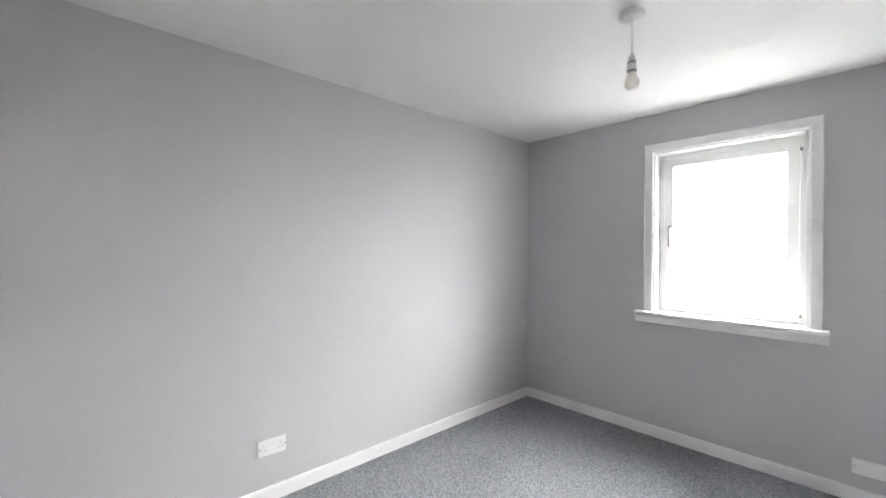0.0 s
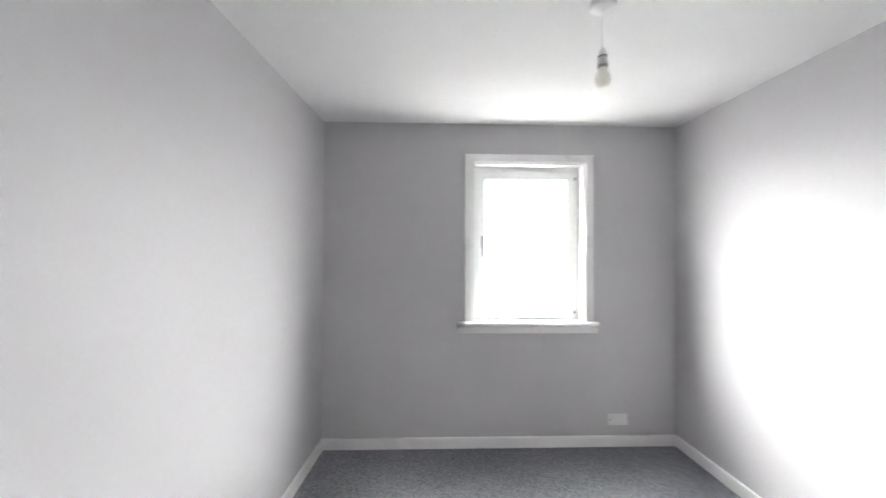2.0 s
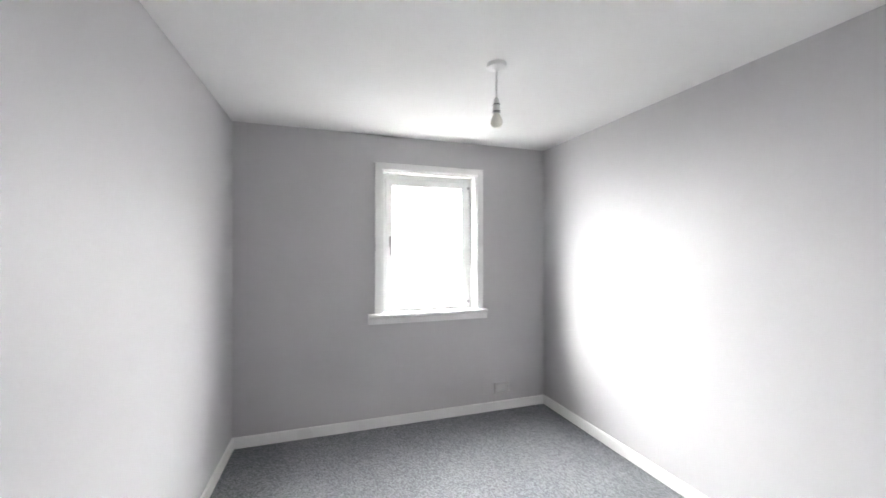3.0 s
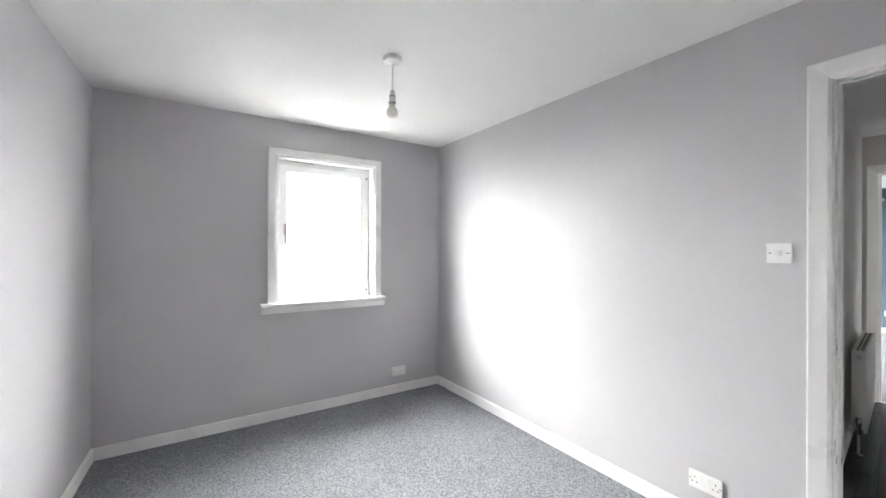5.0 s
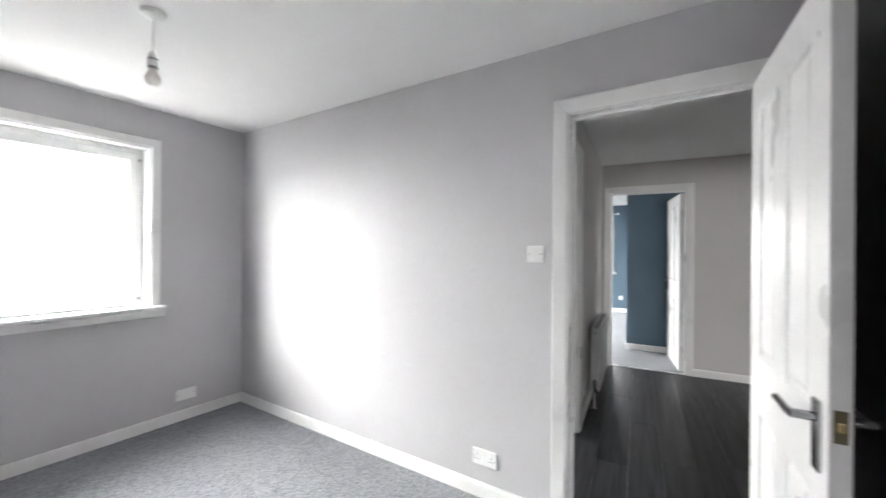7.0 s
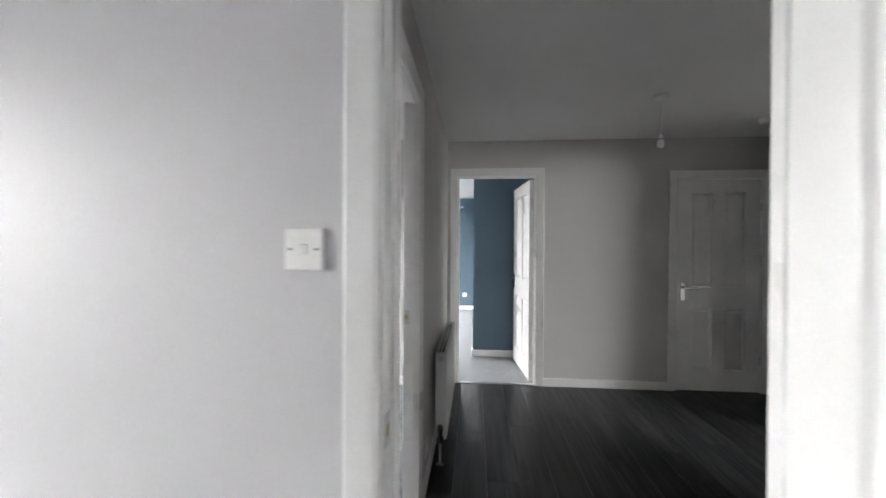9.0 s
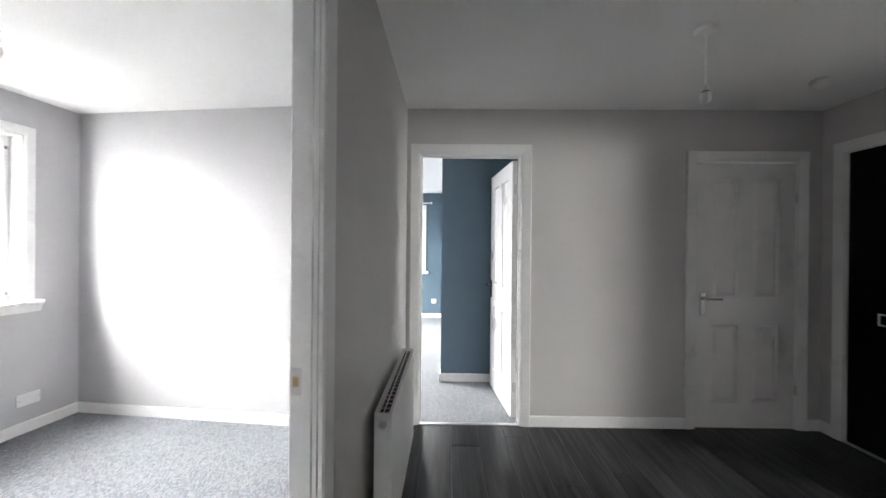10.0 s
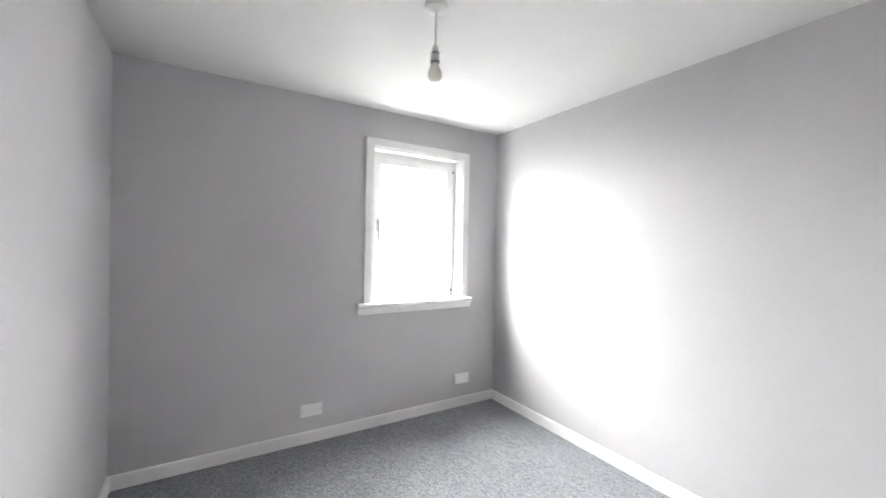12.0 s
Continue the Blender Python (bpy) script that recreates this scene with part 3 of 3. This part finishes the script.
def window(name, win, yface, label):
    """A side-hung white window in a lined opening with architrave and sill board; its face is at world y = yface."""
    x, w, z, h = win["x"], win["w"], win["z"], win["h"]
    e = thing(name, pose(x, yface, z), label, "window", kind="structure")
    t = 0.014
    part("reveal", box(0, t, 0.001, 0.16, 0, h, 0.001), TRIM, e)
    part("reveal", box(w - t, w, 0.001, 0.16, 0, h, 0.001), TRIM, e)
    part("reveal", box(t, w - t, 0.001, 0.16, h - t, h, 0.001), TRIM, e)
    part("architrave", sweep(bmesh.new(), ((0.002, 0.0), (0.002, h - 0.002), (w - 0.002, h - 0.002), (w - 0.002, 0.0)), ((-1, 0), (-1, 1), (1, 1), (1, 0)), CASING), TRIM, e)
    b = bmesh.new()
    x0, x1 = -0.112, w + 0.085
    # board with a moulded nose and a cut-back part inside the opening
    nose = [(q[0], q[1]) for q in ((-0.001, 0.0), (-0.058, 0.0), (-0.064, -0.006), (-0.064, -0.022), (-0.046, -0.036), (-0.036, -0.082), (-0.001, -0.085))]
    l, r = ([b.verts.new((xx, yy, zz)) for yy, zz in nose] for xx in (x0, x1))
    n = len(nose)
    for i in range(n):
        b.faces.new((l[i], l[(i + 1) % n], r[(i + 1) % n], r[i]))
    b.faces.new(l), b.faces.new(r)
    add_box(b, 0.0, w, -0.001, 0.16, -0.028, 0.0)
    part("window_sill", b, TRIM, e, "white painted timber sill board")
    f0, f1 = 0.105, 0.17
    b = bmesh.new()
    fw = 0.05
    a0, a1, c0, c1 = t, w - t, 0.0, h - t
    add_box(b, a0, a0 + fw, f0, f1, c0, c1, 0.004)
    add_box(b, a1 - fw, a1, f0, f1, c0, c1, 0.004)
    add_box(b, a0 + fw, a1 - fw, f0, f1, c1 - fw, c1, 0.004)
    add_box(b, a0 + fw, a1 - fw, f0, f1, c0, c0 + 0.02, 0.004)
    part("window_frame", b, UPVC, e, "white plastic window frame")
    s0, s1 = a0 + 0.034, a1 - 0.034
    u0, u1 = c0 + 0.012, c1 - 0.034
    sw = 0.062
    b = bmesh.new()
    add_box(b, s0, s0 + sw, 0.09, 0.15, u0, u1, 0.006)
    add_box(b, s1 - sw, s1, 0.09, 0.15, u0, u1, 0.006)
    add_box(b, s0 + sw - 0.004, s1 - sw + 0.004, 0.09, 0.15, u1 - sw, u1, 0.006)
    add_box(b, s0 + sw - 0.004, s1 - sw + 0.004, 0.09, 0.15, u0, u0 + 0.035, 0.006)
    sash = part("sash", b, UPVC, e, "white plastic opening sash")
    pane = part("pane", box(s0 + sw - 0.01, s1 - sw + 0.01, 0.118, 0.124, u0 + 0.03, u1 - sw + 0.01), GLASS, sash, "clear glass pane")
    pane.visible_shadow = False
    hx, hz = s0 + sw * 0.68, h * 0.49
    hb = part("window_handle", box(hx - 0.014, hx + 0.014, 0.078, 0.09, hz - 0.035, hz + 0.06, 0.004), STEEL, sash, "satin metal lever window handle")
    part("grip", box(hx - 0.009, hx + 0.009, 0.056, 0.070, hz - 0.10, hz + 0.04, 0.005), STEEL, hb)
    part("spindle", box(hx - 0.008, hx + 0.008, 0.066, 0.08, hz + 0.018, hz + 0.038, 0.002), STEEL, hb)
    for zz in (0.055, h - 0.1):
        part("window_hinge", box(s1 - 0.002, s1 + 0.012, 0.085, 0.105, zz - 0.010, zz + 0.010, 0.002), GREY_MARK, e)
    return e


window("window_1", WIN1, 0.0, "white framed bedroom window with painted sill board")
window("window_2", WIN2, 0.19, "white framed window of the second bedroom")

# lounge window, out of sight round the corner
lw = thing("window_3", pose(4.465, 0.19, 0.85), "wide white framed lounge window", "window", kind="structure")
bm = bmesh.new()
for a in ((0, 0.06, 0, 1.25), (1.89, 1.95, 0, 1.25), (0.945, 1.005, 0.06, 1.19), (0.06, 1.89, 0, 0.06), (0.06, 1.89, 1.19, 1.25)):
    add_box(bm, a[0], a[1], 0.07, 0.13, a[2], a[3], 0.004)
part("window_frame", bm, UPVC, lw)


# closed door in the far wall of the lounge
door7 = doorway("door_7", HALL @ pose(4.5, -0.365, 0) @ Z90, D7, "closed white door in the blue lounge wall", back=False)
leaf7 = part("door_leaf", panel_leaf(0.752, 1.995), TRIM, door7, "white moulded four-panel door leaf")
leaf7.matrix_basis = pose(0.004, 0.026, 0)
lever(leaf7, 0.70, -0.02, 0.99, -1, -1)

# window in the far wall of the lounge
fw = thing("window_4", HALL @ pose(4.5, 1.54, 0.90) @ Z90, "white framed window in the blue lounge wall", "window", kind="structure")
part("architrave", sweep(bmesh.new(), ((0.0, 0.0), (0.0, 1.2), (1.33, 1.2), (1.33, 0.0)), ((-1, 0), (-1, 1), (1, 1), (1, 0)), ARCH), TRIM, fw)
part("window_sill", box(-0.12, 1.45, -0.06, 0.10, -0.05, 0.0, 0.004), TRIM, fw, "white painted timber sill board")
bm = bmesh.new()
for a in ((0, 0.06, 0, 1.2), (1.27, 1.33, 0, 1.2), (0.06, 1.27, 0, 0.06), (0.06, 1.27, 1.14, 1.2), (0.635, 0.695, 0.06, 1.14)):
    add_box(bm, a[0], a[1], 0.04, 0.10, a[2], a[3], 0.004)
part("window_frame", bm, UPVC, fw, "white plastic window frame")
rail = thing("curtain_rail", HALL @ pose(4.5, 1.69, 2.21) @ Z90, "thin pale curtain rail above the lounge window", "curtain rail")
part("pole", lathe(bmesh.new(), [(0.012, 0.0), (0.012, 1.62)], (0, -0.07, 0), 12, "x"), SATIN, rail, smooth=True)
for x in (0.06, 1.56):
    part("bracket", box(x - 0.01, x + 0.01, -0.07, 0.0, -0.012, 0.012, 0.002), SATIN, rail)
for x, d in ((0.0, -1), (1.62, 1)):
    part("finial", lathe(bmesh.new(), [(0.012, 0), (0.024, d * 0.012), (0.026, d * 0.03), (0.012, d * 0.048)], (x, -0.07, 0), 14, "x"), SATIN, rail, smooth=True)


# ---- fittings ----
def pendant(x, y, drop, label, bulb=True):
    e = thing("pendant_light", pose(x, y, H), label, "ceiling light", "bare pendant lights")
    part("ceiling_rose", lathe(bmesh.new(), [(0.050, 0), (0.050, -0.012), (0.046, -0.020), (0.030, -0.027), (0.012, -0.031), (0.006, -0.036)], (0, 0, 0), 28), PLASTIC, e, "white plastic ceiling rose", True)
    part("flex", lathe(bmesh.new(), [(0.0035, -0.033), (0.0035, -drop)], (0, 0, 0), 10), PLASTIC, e, "white flex", True)
    holder = part("lampholder", lathe(bmesh.new(), [(0.006, -drop + 0.004), (0.0125, -drop - 0.002), (0.015, -drop - 0.022), (0.0165, -drop - 0.024), (0.0175, -drop - 0.042),
                                                  (0.0195, -drop - 0.044), (0.0195, -drop - 0.062), (0.017, -drop - 0.066)], (0, 0, 0), 22), PLASTIC, e, "white plastic lampholder", True)
    part("ring", lathe(bmesh.new(), [(0.0168, -drop - 0.026), (0.0182, -drop - 0.027), (0.0182, -drop - 0.033), (0.0168, -drop - 0.034)], (0, 0, 0), 22), GREY_MARK, holder)
    part("ring", lathe(bmesh.new(), [(0.0185, -drop - 0.062), (0.0200, -drop - 0.063), (0.0195, -drop - 0.070), (0.0150, -drop - 0.072)], (0, 0, 0), 22), GREY_MARK, holder)
    if bulb:
        pr = [(0.0125, 0.0), (0.0135, -0.016), (0.018, -0.024), (0.026, -0.038), (0.0295, -0.052), (0.0295, -0.060), (0.026, -0.072), (0.018, -0.080), (0.008, -0.084), (0.001, -0.085)]
        part("bulb", lathe(bmesh.new(), [(r, z - drop - 0.064) for r, z in pr], (0, 0, 0), 24), OPAL, e, "opal glass bulb, unlit", True)
    else:
        part("shade_ring", lathe(bmesh.new(), [(0.0215, -drop - 0.045), (0.023, -drop - 0.047), (0.023, -drop - 0.066), (0.0215, -drop - 0.07), (0.015, -drop - 0.085)], (0, 0, 0), 22), PLASTIC, e)
    return e


pendant(-1.206, -1.407, 0.178, "bare opal bulb on a white ceiling pendant")
pendant(1.48, -1.14, 0.176, "bare opal bulb on a white ceiling pendant")
pendant(2.15, -4.13, 0.27, "empty white lampholder on a hall ceiling pendant", bulb=False)


def plate(name, m, w, h, label, category, kind_of, group=""):
    """A moulded wall plate; x along the wall, y into the wall, z up from its centre."""
    e = thing(name, m, label, category, group)
    part("plate", box(-w / 2, w / 2, -0.011, 0, -h / 2, h / 2, 0.004, 3), PLASTIC, e, "white plastic plate")
    screws = ()
    if kind_of == "switch":
        rk = part("rocker", box(-0.008, 0.008, -0.004, 0.004, -0.011, 0.011, 0.0015), PLASTIC, e)
        rk.matrix_basis = pose(0, -0.0115, 0, 9, 0, 0)
        screws = (-0.030, 0.030)
    elif kind_of == "socket":
        for sx in (-1, 1):
            part("rocker", box(sx * 0.018 - 0.006, sx * 0.018 + 0.006, -0.0155, -0.010, 0.008, 0.028, 0.0015), PLASTIC, e)
            for px, pz, pw, ph in ((0.046, 0.012, 0.004, 0.008), (0.035, -0.012, 0.007, 0.004), (0.057, -0.012, 0.007, 0.004)):
                part("pin_hole", box(sx * px - pw / 2, sx * px + pw / 2, -0.0116, -0.010, pz - ph / 2, pz + ph / 2), DARK, e)
        screws = (-0.066, 0.066)
    elif kind_of == "blank":
        screws = (-0.060, 0.060)
    for s in screws:
        part("screw_cap", box(s - 0.005, s + 0.005, -0.0116, -0.010, -0.0025, 0.0025, 0.0005), GREY_MARK, e)
    return e


SOCK = "white plastic double socket low on the wall"
plate("double_socket", pose(-0.452, 0, 0.203), 0.147, 0.087, "white double outlet plate on the grey window wall", "socket", "blank", "wall sockets")
plate("double_socket", pose(0, -2.446, 0.222) @ Z90, 0.147, 0.087, SOCK, "socket", "socket", "wall sockets")
plate("double_socket", pose(-2.655, 0, 0, 0, 0, 87.3) @ pose(-2.34, 0, 0.30), 0.147, 0.087, SOCK, "socket", "socket", "wall sockets")
plate("double_socket", pose(2.575, 0.19, 0.238), 0.147, 0.087, "white double outlet plate on the grey window wall", "socket", "blank", "wall sockets")
plate("double_socket", pose(1.305, 0.19, 0.226), 0.147, 0.087, "white double outlet plate on the grey window wall", "socket", "blank", "wall sockets")
plate("light_switch", pose(0, -2.727, 1.357) @ Z90, 0.087, 0.087, "white plastic single light switch beside the doorway", "light switch", "switch")
plate("wall_socket", HALL @ pose(4.5, -0.02, 0.32) @ Z90, 0.087, 0.087, "white square plate low on the blue lounge wall", "socket", "plain", "wall sockets")
plate("hall_socket", HALL @ pose(-1.69, 0.035, 0.215), 0.087, 0.087, "white single socket low on the hall wall", "socket", "plain", "wall sockets")


def radiator(m, length):
    e = thing("radiator", m, "white panel radiator mounted on the hall wall", "radiator")
    z0, z1 = 0.14, 0.695
    b = bmesh.new()
    n = int(length / 0.0333)
    outline = [(0.0, -0.098)]
    for i in range(n):
        x = (i + 0.5) * length / n
        outline += [(x - 0.012, -0.098), (x - 0.007, -0.1035), (x + 0.007, -0.1035), (x + 0.012, -0.098)]
    outline += [(length, -0.098), (length, -0.086), (0.0, -0.086)]
    lo, hi = ([b.verts.new((x, y, z)) for x, y in outline] for z in (z0, z1 - 0.008))
    for i in range(len(outline)):
        k2 = (i + 1) % len(outline)
        b.faces.new((lo[i], lo[k2], hi[k2], hi[i]))
    b.faces.new(lo), b.faces.new(hi)
    part("front_panel", b, ENAMEL, e)
    part("back_panel", box(0, length, -0.045, -0.032, z0, z1 - 0.01, 0.004), ENAMEL, e)
    for x in (0.0, length - 0.004):
        part("side_panel", box(x - 0.002, x + 0.006, -0.102, -0.03, z0 + 0.02, z1 - 0.004, 0.002), ENAMEL, e)
    grille = bmesh.new()
    add_box(grille, 0, length, -0.104, -0.094, z1 - 0.008, z1, 0.002)
    add_box(grille, 0, length, -0.040, -0.030, z1 - 0.008, z1, 0.002)
    add_box(grille, 0, length, -0.069, -0.065, z1 - 0.003, z1)
    k = int(length / 0.046)
    for i in range(k + 1):
        x = i * (length - 0.008) / k
        add_box(grille, x, x + 0.004, -0.096, -0.038, z1 - 0.0022, z1 - 0.0007)
    part("top_grille", grille, ENAMEL, e)
    # solid dark fill under the grille, so its gaps look shaded
    part("inner_shade_block", box(0.008, length - 0.008, -0.0855, -0.0455, z0 + 0.05, z1 - 0.018), DARK, e, "dark block standing in for the shade inside the radiator")
    for x, s in ((0, -1), (length, 1)):
        part("blanking_plug", lathe(bmesh.new(), [(0.017, 0), (0.017, s * 0.007), (0.011, s * 0.010)], (x, -0.066, z1 - 0.045), 16, "x"), SATIN, e)
        valve = bmesh.new()
        lathe(valve, [(0.011, 0), (0.011, s * 0.03), (0.014, s * 0.032), (0.014, s * 0.05)], (x, -0.066, z0 + 0.035), 14, "x")
        lathe(valve, [(0.014, -0.03), (0.014, 0.035), (0.017, 0.037), (0.016, 0.07), (0.010, 0.078)], (x + s * 0.04, -0.066, z0 + 0.03), 16)
        part("valve", valve, CHROME if s < 0 else PLASTIC, e, smooth=True)
        part("pipe", lathe(bmesh.new(), [(0.0075, 0.0), (0.0075, z0)], (x + s * 0.04, -0.066, 0), 12), SATIN, e)
        part("pipe_collar", lathe(bmesh.new(), [(0.026, 0.001), (0.026, 0.004), (0.012, 0.011)], (x + s * 0.04, -0.066, 0), 18), CHROME, e)
    return e


radiator(HALL @ pose(-1.435, 0.035, 0), 0.98)
sd = thing("smoke_alarm", pose(2.82, -5.146, H), "round white smoke alarm on the hall ceiling", "smoke alarm")
part("base", lathe(bmesh.new(), [(0.055, 0), (0.055, -0.012), (0.05, -0.014)], (0, 0, 0), 28), PLASTIC, sd, smooth=True)
part("cover", lathe(bmesh.new(), [(0.05, -0.014), (0.05, -0.03), (0.042, -0.038), (0.01, -0.04)], (0, 0, 0), 28), PLASTIC, sd, smooth=True)

# ---- hall floor boards ----
hall_floor = thing("floor_hall", HALL, "dark stained oak laminate boards laid along the hall", "floor", kind="structure")
PW, PL = 0.193, 1.285
plank_mesh = {}


def plank(u0, u1, v0, v1):
    key = (round(u1 - u0, 3), round(v1 - v0, 3))
    if key not in plank_mesh:
        b = bmesh.new()
        L, W = key
        g = 0.0007
        c = 0.0005
        lo = [b.verts.new(p) for p in ((g, g, -0.012), (L - g, g, -0.012), (L - g, W - g, -0.012), (g, W - g, -0.012))]
        md = [b.verts.new((p.co.x, p.co.y, -c)) for p in lo]
        hi = [b.verts.new(p) for p in ((g + c, g + c, 0), (L - g - c, g + c, 0), (L - g - c, W - g - c, 0), (g + c, W - g - c, 0))]
        b.faces.new(hi)
        for a, d in ((lo, md), (md, hi)):
            for i in range(4):
                j = (i + 1) % 4
                b.faces.new((a[i], a[j], d[j], d[i]))
        me = bpy.data.meshes.new("plank")
        bmesh.ops.recalc_face_normals(b, faces=b.faces[:])
        b.to_mesh(me)
        b.free()
        me.materials.append(LAMINATE)
        plank_mesh[key] = me
    ob = new("plank", plank_mesh[key])
    ob.parent = hall_floor
    ob.location = (u0, v0, 0)
    return ob


row = 0
v = 0.07
while v > -3.19:
    v0 = max(v - PW, -3.2)
    west = (0.06 - 3.079 + 0.1045 * (v0 + v) / 2) / 0.9945
    u = west - (row * 0.43 % 1) * PL
    while u < 0.0:
        a, b2 = max(u, west), min(u + PL, -0.001)
        if b2 - a > 0.02:
            plank(a, b2, v0, v)
        u += PL
    v -= PW
    row += 1
